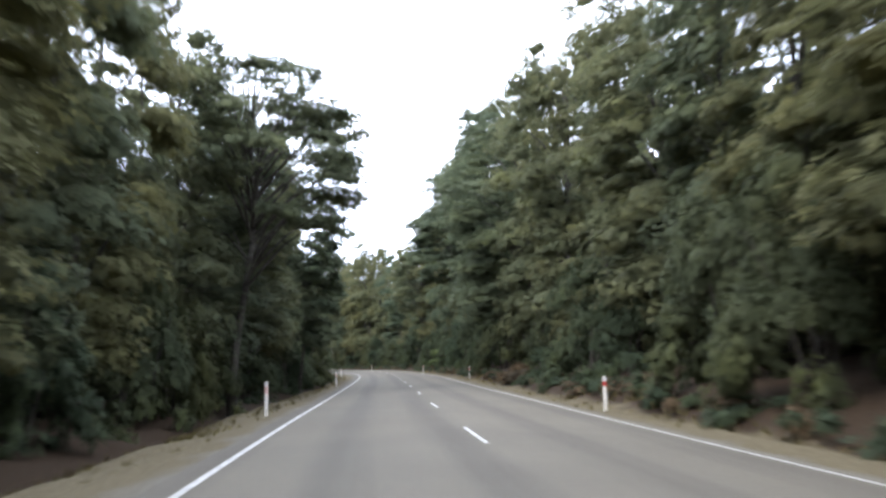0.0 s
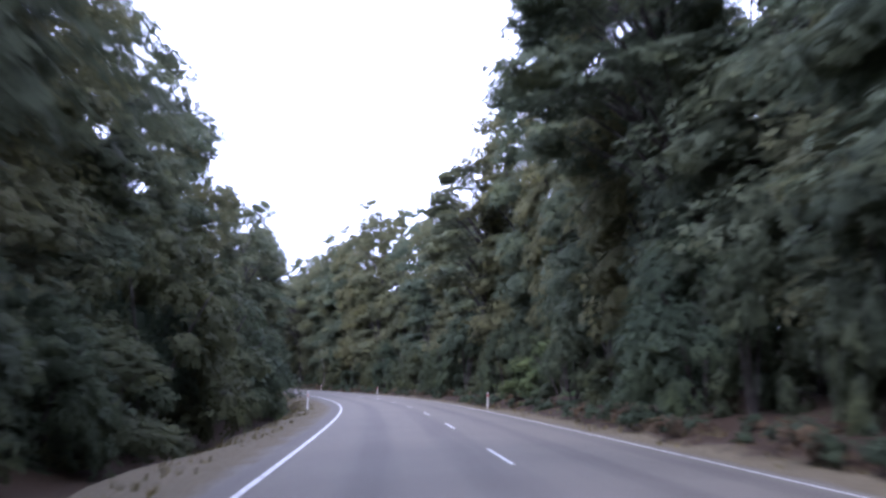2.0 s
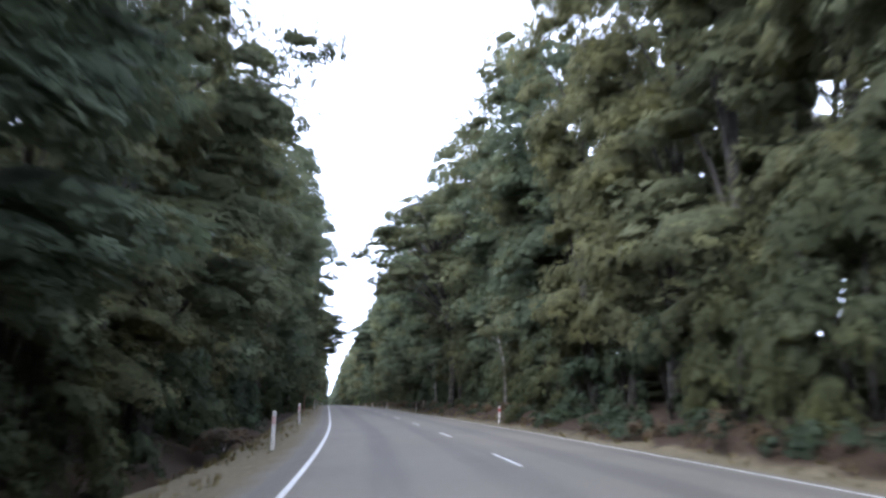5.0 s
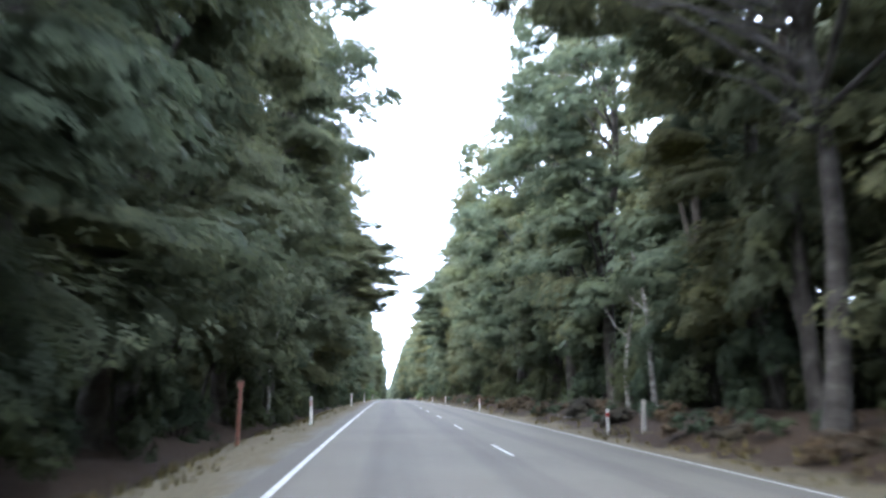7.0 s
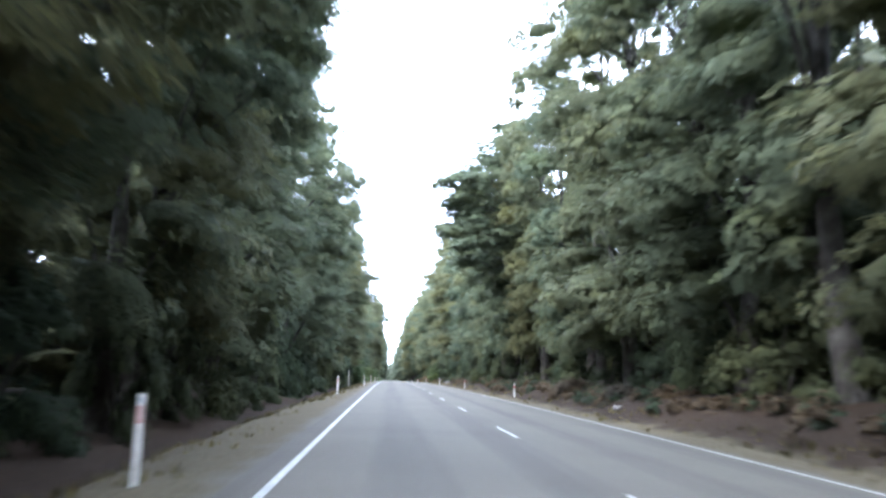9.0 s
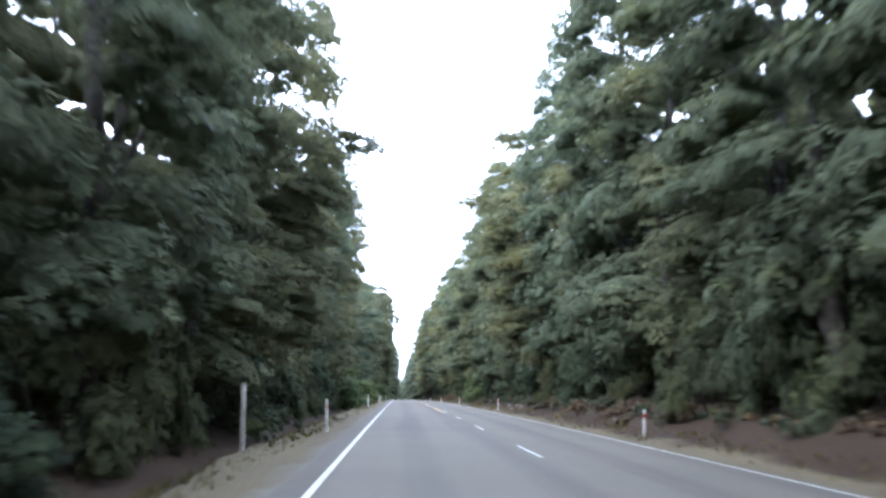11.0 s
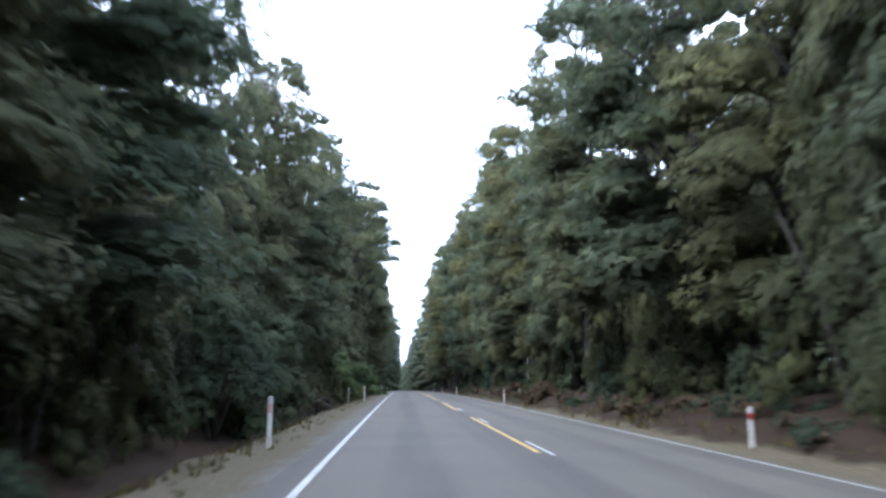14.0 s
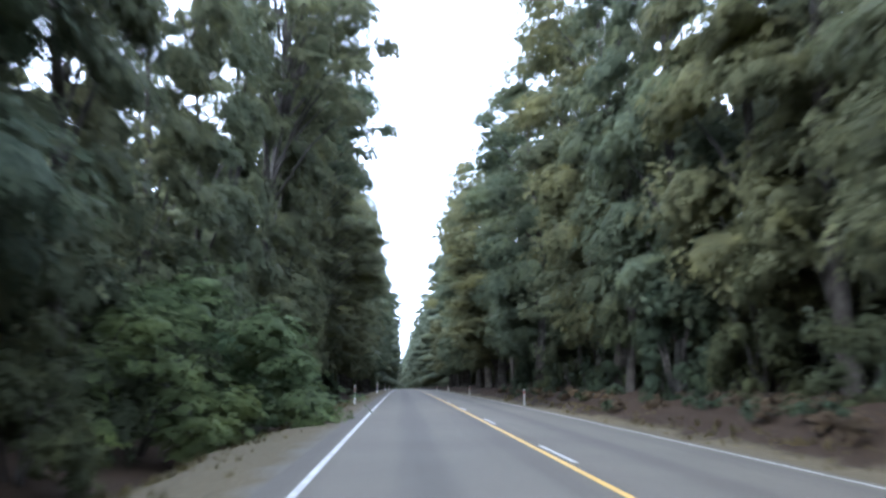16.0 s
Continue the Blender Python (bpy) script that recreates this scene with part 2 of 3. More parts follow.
def link(name, me, parent=None):
    ob = new(name, me)
    ob.parent = parent
    return ob


def part(name, bm, mat, parent, label=""):
    me = bpy.data.meshes.new(name)
    bm.to_mesh(me)
    bm.free()
    me.materials.append(mat)
    return tagged(link(name, me, parent), label)


# ---- ground and road ----
G_OFF = [-150, -60, -25, -14, -10, -8.4, -7.4, -6.7, -6.1, -5.4, -4.6, -3.9, -3.4, 0, 3.45, 3.9, 4.4, 4.9, 5.4, 6.0, 7.0, 9.0, 14, 25, 60, 150]
G_Z = [-0.3, 0.1, 0.3, 0.1, -0.3, -0.7, -0.85, -0.7, -0.3, -0.18, -0.1, -0.06, -0.06, -0.06, -0.06, -0.06, -0.1, -0.1, -0.02, 0.2, 0.55, 0.95, 1.2, 1.4, 1.0, -0.3]
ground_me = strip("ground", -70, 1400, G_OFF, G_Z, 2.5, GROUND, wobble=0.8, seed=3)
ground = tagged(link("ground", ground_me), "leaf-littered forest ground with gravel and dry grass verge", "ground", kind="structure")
plain = bmesh.new()
lay = plain.loops.layers.uv.new("along")
rows = []
for y in (-3000, -100, *range(0, 1240, 40), 4000):
    z = float(np.interp(y + 165, S_GRID, Z_GRID)) - 2.6
    rows.append([plain.verts.new((x, y, z)) for x in (-3000, -400, 400, 3000)])
for a, c in zip(rows, rows[1:]):
    for k in range(3):
        for lp in plain.faces.new((a[k], a[k + 1], c[k + 1], c[k])).loops:
            lp[lay].uv = (60.0, 0.0)
part("plain", plain, GROUND, ground)

road = tagged(link("road", strip("road", -70, 1400, [-4.0, -3.5, -1.75, 0, 1.75, 3.5, 4.0], [-0.05, 0.0, 0.0, 0.0, 0.0, 0.0, -0.05], 2.0, ASPHALT)),
              "grey chip-seal two-lane road with darker wheel tracks", "road", kind="structure")


def line(name, s0, s1, o, width, mat, label):
    return tagged(link(name, strip(name, s0, s1, [o - width / 2, o + width / 2], [0.005, 0.005], 1.0, mat), road), label)


line("edge_line", -70, 1400, -3.5, 0.095, WHITE_LINE, "solid white painted edge line")
line("edge_line", -70, 1400, 3.5, 0.07, WHITE_LINE, "solid white painted edge line")
s = -65.8
while s < 760:
    d = 0.0 if s < 130 else (-1.8 if s < 300 else -2.0)
    line("lane_dash", s + d, s + d + 3.0, 0.0, 0.075, WHITE_LINE, "short white painted centre dash")
    s += 10.0
for a, z in ((362.5, 375.5), (382.4, 395.5), (403.0, 416.0), (422.7, 436.0), (442.7, 456.2), (463.0, 1400.0)):
    line("no_passing_line", a, z, -0.17, 0.09, YELLOW_LINE, "yellow painted no-passing line")


# ---- roadside posts ----
def tube(bm, pts, radii, sides=7):
    rings = []
    for i, p in enumerate(pts):
        d = (pts[min(i + 1, len(pts) - 1)] - pts[max(i - 1, 0)]).normalized()
        q = d.to_track_quat("Z", "Y")
        rings.append([bm.verts.new(p + q @ Vector((math.cos(2 * math.pi * k / sides) * radii[i], math.sin(2 * math.pi * k / sides) * radii[i], 0))) for k in range(sides)])
    for a, b2 in zip(rings, rings[1:]):
        for k in range(sides):
            f = bm.faces.new((a[k], a[(k + 1) % sides], b2[(k + 1) % sides], b2[k]))
            f.smooth = True


def box(bm, x, y, z, sx, sy, sz, top=1.0):
    r = bmesh.ops.create_cube(bm, size=1.0)
    for v in r["verts"]:
        k = top if v.co.z > 0 else 1.0
        v.co = Vector((x + v.co.x * sx * k, y + v.co.y * sy * k, z + (v.co.z + 0.5) * sz))
    return r


def marker_post(red):
    root = new("marker_post")
    bm = bmesh.new()
    box(bm, 0, 0, -0.15, 0.088, 0.03, 1.15, 0.97)
    box(bm, 0.039, 0.018, -0.15, 0.012, 0.03, 1.1)
    box(bm, -0.039, 0.018, -0.15, 0.012, 0.03, 1.1)
    bmesh.ops.bevel(bm, geom=list(bm.edges), offset=0.005, segments=1, affect="EDGES")
    body = part("post_body", bm, POST_WHITE, root)
    bm = bmesh.new()
    box(bm, 0, 0, 0.73 if red else 0.66, 0.092, 0.036, 0.13 if red else 0.2)
    part("reflector_band", bm, POST_RED if red else POST_FADED, body, "red reflective band" if red else "faded pinkish band")
    bm = bmesh.new()
    box(bm, 0, -0.018, 0.89, 0.06, 0.006, 0.07)
    part("reflector", bm, POST_GREY, body, "small pale reflector")
    return tagged(root, "white plastic roadside marker post with " + ("red" if red else "faded pink") + " band", "marker post", "road edge marker posts")


RED_POST, GREY_POST = marker_post(True), marker_post(False)
used = set()
rng = random.Random(5)
for red, places in ((False, [(16.4, -4.76), (58.2, -4.98), (103.2, -5.38), (161.6, -4.8), (181.7, -5.02), (228.8, -4.99), (267.2, -5.2), (305.2, -5.22), (345.5, -4.89), (385.2, -5.02), (426.7, -5.12), (470.1, -5.09), (517.6, -5.03), (560, -5.0), (602, -5.0), (645, -5.0)]),
                    (True, [(15.3, 4.8), (56.9, 5.37), (102.0, 5.33), (148.4, 5.6), (182.1, 5.15), (227.2, 5.6), (266.1, 5.29), (308.6, 5.4), (345.1, 5.6), (384.7, 5.38), (427.2, 5.26), (469.1, 4.95), (520.4, 4.9), (562, 5.0), (604, 5.0), (647, 5.0)])):
    for s, o in places:
        src = RED_POST if red else GREY_POST
        m = Matrix.Translation(on_road(s, o, -0.14)) @ Euler((rng.uniform(-0.03, 0.03), rng.uniform(-0.03, 0.03), heading(s) + rng.uniform(-0.2, 0.2))).to_matrix().to_4x4()
        if red in used:
            copy_thing(src, m)
        else:
            src.matrix_basis = m
            used.add(red)


def pole(s, o, height, radius, mat, label, lean=0.02, plate=False):
    """A plain roadside stake, round with a chamfered head."""
    root = new("roadside_stake")
    bm = bmesh.new()
    tube(bm, [Vector((0, 0, -0.3)), Vector((lean * 0.5, 0, height * 0.5)), Vector((lean, 0, height - 0.02)), Vector((lean, 0, height))], [radius, radius * 0.97, radius * 0.94, radius * 0.6], 10)
    bm.faces.new(bm.verts[-10:])
    stake = part("stake", bm, mat, root)
    if plate:
        bm = bmesh.new()
        box(bm, lean, -radius - 0.01, height - 0.16, 0.16, 0.02, 0.16)
        bmesh.ops.bevel(bm, geom=list(bm.edges), offset=0.006, segments=1, affect="EDGES")
        part("marker_plate", bm, RUST, stake, "small rusty marker plate")
    root.matrix_basis = Matrix.Translation(on_road(s, o, -0.2)) @ Euler((0, 0, heading(s))).to_matrix().to_4x4()
    return tagged(root, label, "stake")


# ---- forest ----
def sprays_at(rng, centres, normals, outs, sizes, leaflets=6):
    """Flat leafy sprays: pointed twig ends, one triangle each, set left and right along an axis that runs outward over the given normals."""
    n = len(centres)
    nrm = normals + rng.normal(0, 0.22, (n, 3))
    nrm /= np.linalg.norm(nrm, axis=1)[:, None]
    u = outs + rng.normal(0, 0.5, (n, 3))
    u -= nrm * (u * nrm).sum(1)[:, None]
    u /= np.linalg.norm(u, axis=1)[:, None] + 1e-6
    w = np.cross(nrm, u)
    tris = []
    for i in range(leaflets):
        f = i / leaflets
        a = (1 if i % 2 else -1) * (0.95 - 0.6 * f) + rng.normal(0, 0.2, n)
        d = u * np.cos(a)[:, None] + w * np.sin(a)[:, None] - nrm * rng.uniform(-0.1, 0.3, n)[:, None]
        e = np.cross(nrm, d)
        root = centres + u * (sizes * (0.75 * f - 0.35))[:, None]
        L = (sizes * (0.58 - 0.2 * f) * rng.uniform(0.75, 1.25, n))[:, None]
        k = L * rng.uniform(0.17, 0.3, n)[:, None]
        tris.append(np.stack([root + d * L, root + e * k + d * L * 0.25, root - e * k + d * L * rng.uniform(0.0, 0.4, n)[:, None]], 1))
    tri = np.concatenate(tris).reshape(-1, 3)
    soft = np.tile(np.repeat(normals * 0.75 + nrm * 0.25, 3, axis=0), (leaflets, 1))
    return np.concatenate([tri, soft], 1)


def clump(rng, centre, out, radius, count, size, flat=0.6, rings=5, sectors=9, core=0.9):
    """One leafy lobe of a crown: a lumpy cushion of close sprays, drooping on its outer side, clothed and fringed with twig ends."""
    k = rng.integers(9, 15)
    lobes = rng.normal(0, 1, (k, 3)) + np.array((out[0] * 0.5, out[1] * 0.5, 0.5))
    lobes /= np.linalg.norm(lobes, axis=1)[:, None]
    swell = rng.uniform(0.1, 0.5, k)

    def surface(d, grow):
        near = d @ lobes.T
        i = near.argmax(1)
        r = radius * grow * (0.72 + swell[i] * np.clip((near.max(1) - 0.66) / 0.34, 0, 1) ** 0.7)
        p = d * r[:, None]
        p[:, 2] *= np.where(d[:, 2] < 0, flat * 0.7, flat)
        p[:, 2] -= 0.22 * (p[:, 0] * out[0] + p[:, 1] * out[1])
        nrm = d * np.array((1.0, 1.0, 1 / flat))
        nrm = nrm / np.linalg.norm(nrm, axis=1)[:, None] + 0.9 * (d - lobes[i])
        return p + centre, nrm / np.linalg.norm(nrm, axis=1)[:, None]

    ph, ct = rng.uniform(0, 2 * np.pi, count), rng.uniform(-0.8, 1, count)
    st = np.sqrt(1 - ct * ct)
    d = np.stack([st * np.cos(ph), st * np.sin(ph), ct], 1)
    side = np.array((out[0], out[1], 0.0))
    back = (d @ side < -0.15) & (rng.uniform(0, 1, count) < 0.7)
    d[back] -= 2 * (d[back] @ side)[:, None] * side
    c, nrm = surface(d, 1.12 - 0.42 * rng.uniform(0, 1, count) ** 1.6)
    lay = nrm * 0.6 + np.array((0, 0, 0.55))
    leaves = sprays_at(rng, c, lay / np.linalg.norm(lay, axis=1)[:, None], d + np.array((0, 0, -0.35)), size * rng.uniform(0.65, 1.3, count))
    if core < 0.1:
        return np.pad(leaves, ((0, 0), (0, 1)))
    th = np.linspace(0.02, 2.7, rings)[:, None]
    az = (np.arange(sectors) + rng.uniform(0, 1)) * 2 * np.pi / sectors
    az = az + np.linspace(0, 0.6, rings)[:, None]
    d = np.stack([np.sin(th) * np.cos(az), np.sin(th) * np.sin(az), np.cos(th) + 0 * az], 2).reshape(-1, 3)
    p, nn = surface(d, core * rng.uniform(0.93, 1.05, len(d)))
    i, j = np.meshgrid(np.arange(rings - 1), np.arange(sectors), indexing="ij")
    q0, q1 = (i * sectors + j).ravel(), (i * sectors + (j + 1) % sectors).ravel()
    tri = np.concatenate([np.stack([q0, q0 + sectors, q1], 1), np.stack([q1, q0 + sectors, q1 + sectors], 1)]).ravel()
    return np.concatenate([np.pad(leaves, ((0, 0), (0, 1))), np.concatenate([p[tri], nn[tri], np.ones((len(tri), 1))], 1)])


def leaf_mesh(name, rows, mat):
    n = len(rows) // 3
    me = bpy.data.meshes.new(name)
    me.vertices.add(n * 3)
    me.vertices.foreach_set("co", np.ascontiguousarray(rows[:, :3], dtype=np.float32).ravel())
    me.loops.add(n * 3)
    me.loops.foreach_set("vertex_index", np.arange(n * 3, dtype=np.int32))
    me.polygons.add(n)
    me.polygons.foreach_set("loop_start", np.arange(0, n * 3, 3, dtype=np.int32))
    me.update(calc_edges=True)
    me.polygons.foreach_set("use_smooth", np.ones(n, dtype=bool))
    if rows.shape[1] > 6:
        me.polygons.foreach_set("material_index", np.ascontiguousarray(rows[::3, 6], dtype=np.int32))
    nrm = rows[:, 3:6] / np.linalg.norm(rows[:, 3:6], axis=1)[:, None]
    me.normals_split_custom_set_from_vertices(nrm.tolist())
    me.materials.append(mat)
    me.materials.append(MASS[mat.name])
    return me


def tree_shape(seed, height, reach, clumps, per_clump, size, low, limbs, clump_size=(0.9, 1.7), front=0.7, narrow=0.55, rough=0.22, stout=0.014, flat=(0.45, 0.7), rings=5, sectors=9, core=0.9):
    """Trunk bmesh and leaf vertices of a beech whose fuller side looks along +x."""
    rng = np.random.default_rng(seed)
    lean = rng.uniform(-0.03, 0.03, 2)
    zs = np.linspace(-0.8, height * 0.94, 9)
    spine = [Vector((lean[0] * z + 0.22 * math.sin(z * 0.4 + seed), lean[1] * z + 0.2 * math.cos(z * 0.35 + seed), z)) for z in zs]
    bm = bmesh.new()
    r0 = stout * height
    tube(bm, spine, [r0 * (1.3 if i == 0 else 1) * (1 - 0.88 * i / 8) for i in range(9)], 8)
    t = low + (0.95 - low) * ((np.arange(clumps) + rng.uniform(0, 1, clumps)) / clumps) ** 0.82
    ang = np.where(rng.uniform(0, 1, clumps) < front, rng.uniform(-1.75, 1.75, clumps), rng.uniform(0, 2 * np.pi, clumps))
    prof = np.where(t < 0.7, narrow + (1 - narrow) * (t / 0.7) ** 0.7, np.sqrt(np.clip(1 - ((t - 0.7) / 0.29) ** 2, 0.04, 1)))
    bulge = np.clip(1 + rough * np.sin(ang * 2 + seed) + 0.24 * np.sin(ang * 3 + t * 9 + seed * 2) * np.cos(t * 14 + seed), 0.6, 1.2)
    rad = reach * prof * bulge * (0.38 + 0.3 * rng.uniform(0, 1, clumps) ** 0.5)
    cx, cy, cz = lean[0] * t * height + np.cos(ang) * rad, lean[1] * t * height + np.sin(ang) * rad, t * height
    leaves = []
    for i in range(clumps):
        r = rng.uniform(*clump_size) * (1.25 - 0.55 * rad[i] / reach) * (1.0 if t[i] < 0.85 else 0.75)
        leaves.append(clump(rng, np.array((cx[i], cy[i], cz[i])), (math.cos(ang[i]), math.sin(ang[i])), r, int(per_clump * rng.uniform(0.8, 1.2) * min(1.3, r / sum(clump_size) * 2)), size, rng.uniform(*flat), rings, sectors, core if t[i] < 0.6 else core * 0.55))
    for i in rng.choice(clumps, min(limbs, clumps), replace=False):
        z0 = max(0.06, t[i] - 0.17) * height
        f = min(7.999, max(0.0, (z0 + 0.8) / (height * 0.94 + 0.8) * 8))
        b0 = spine[int(f)].lerp(spine[int(f) + 1], f - int(f))
        e1 = Vector((cx[i], cy[i], cz[i] + 0.2))
        mid = b0.lerp(e1, 0.5) + Vector((0, 0, 0.35))
        rl = 0.3 * r0 * (1 - 0.7 * t[i]) + 0.025
        tube(bm, [b0, mid, e1], [rl, rl * 0.7, 0.015], 5)
    return bm, np.concatenate(leaves)


def beech(label, group, *shape, leaf=None, **more):
    root = new("beech_tree")
    bm, verts = tree_shape(*shape, **more)
    part("trunk", bm, BARK, root, "grey lichened trunk and limbs")
    link("crown", leaf_mesh("crown", verts, leaf or LEAF), root)
    return tagged(root, label, "tree", group)


def shrub(seed, height, radius, clumps, per_clump, size, leaf=None, label="dense olive-green shrub at the forest edge", core=0.52, name="roadside_shrub"):
    rng = np.random.default_rng(seed)
    root = new(name)
    for i in range(3):
        a = rng.uniform(0, 6.28)
        e1 = Vector((math.cos(a) * radius * 0.6, math.sin(a) * radius * 0.6, height * 0.75))
        bm = bmesh.new()
        tube(bm, [Vector((0, 0, -0.3)), e1 * 0.5 + Vector((0, 0, 0.25)), e1], [0.06, 0.045, 0.015], 5)
        part("stem", bm, BARK, root)
    t = rng.uniform(0.06, 1.0, clumps)
    ang = rng.uniform(0, 2 * np.pi, clumps)
    rad = radius * np.sqrt(np.clip(1.03 - t ** 2, 0.03, 1)) * (0.45 + 0.45 * rng.uniform(0, 1, clumps) ** 0.5)
    cz = t * height * (0.9 + 0.14 * np.sin(ang * 3 + seed))
    leaves = [clump(rng, np.array((math.cos(ang[i]) * rad[i], math.sin(ang[i]) * rad[i], cz[i])), (math.cos(ang[i]), math.sin(ang[i])), radius * rng.uniform(0.22, 0.42), int(per_clump * rng.uniform(0.7, 1.3)), size, rng.uniform(0.6, 0.9), 4, 7, core) for i in range(clumps)]
    link("foliage", leaf_mesh("foliage", np.concatenate(leaves), leaf or LEAF_SHRUB_SHADED), root)
    return tagged(root, label, "shrub", "bracken heaps" if name == "bracken_heap" else "roadside shrubs")


NEAR = [beech("tall green beech with layered foliage beside the road", "roadside beech trees", 11 + i, 16, 3.4, 36, 180, 0.28, 0.11, 14, clump_size=(0.8, 1.6), narrow=0.28, flat=(0.45, 0.75), core=0.66) for i in range(7)]
AIRY = [beech("open-crowned beech reaching out over the road", "overhanging beech trees", 41 + i, 16, 5.0, 54, 150, 0.3, 0.48, 50, clump_size=(0.65, 1.15), front=0.6, narrow=0.25, rough=0.3, stout=0.009, flat=(0.35, 0.6), core=0.0) for i in range(3)]
BUSH = [shrub(71 + i, 3.0, 1.9, 28, 92, 0.21) for i in range(5)]
BRIGHT = [shrub(81 + i, 3.0, 1.9, 28, 92, 0.21, LEAF_BRIGHT, "bright green rounded shrub in front of the forest") for i in range(2)]
placed = set()


def stand(rng, s, o, z, sx, sy, sz, face=0.35):
    """The pose of a plant whose fuller side looks towards the road."""
    turn = heading(s) + (math.pi if o > 0 else 0.0) + rng.uniform(-face, face)
    return Matrix.Translation(on_road(s, o, z)) @ Euler((rng.uniform(-0.03, 0.03), rng.uniform(-0.03, 0.03), turn)).to_matrix().to_4x4() @ Matrix.Diagonal((sx, sy, sz, 1))


def plant(kind, rng, m):
    ob = rng.choice(kind)
    if ob.name in placed:
        return copy_thing(ob, m)
    placed.add(ob.name)
    ob.matrix_basis = m
    return ob


# edge of the upper canopy (metres from the centre line) and height of the front trees along the road
LEFT = [(-60, 8, 16), (20, 8, 15), (32, 8, 15), (44, 7.2, 17), (60, 6.8, 18), (68, 12, 16.5), (100, 12.5, 17.5), (112, 11.5, 17.5), (122, 8.8, 17), (132, 7.8, 15), (150, 6.6, 15.5), (175, 6.8, 18), (200, 6.0, 20.5), (215, 5.2, 21.5), (245, 4.3, 21.5), (280, 5.6, 20), (310, 6.5, 20), (335, 6.4, 20), (344, 7.2, 19), (358, 7.0, 20), (366, 8, 17), (380, 7.8, 19), (395, 7.4, 19), (410, 7.8, 19), (420, 8.2, 16), (435, 8.2, 17), (455, 8.2, 17.5), (468, 7.8, 19.5), (488, 7.2, 20), (494, 8.6, 17), (506, 7.6, 19.5), (528, 6.8, 21), (545, 5.6, 22), (620, 4.4, 23), (700, 3.6, 24), (1500, 3.0, 24)]
RIGHT = [(-60, 7, 16), (22, 7, 15), (33, 7, 17), (46, 6.2, 21), (60, 4.8, 21.5), (100, 5, 21.5), (112, 6.5, 20.5), (120, 7.2, 17.5), (138, 7.8, 17.5), (150, 7.6, 18.5), (162, 6.2, 22), (188, 5.6, 24), (200, 6.4, 23), (214, 6.2, 22), (224, 5.0, 22), (290, 4.8, 22), (303, 5.4, 21), (325, 5.0, 22), (340, 5.7, 21), (362, 6.0, 22.5), (385, 6.4, 22), (410, 6.2, 22), (424, 6.8, 20), (430, 6.6, 21), (447, 6.2, 21), (470, 6.6, 20.5), (480, 5.2, 22), (490, 4.1, 23), (514, 3.6, 23.5), (530, 3.5, 24), (600, 2.6, 24), (700, 1.8, 24), (1500, 1.4, 24)]
inner, distant = [], []
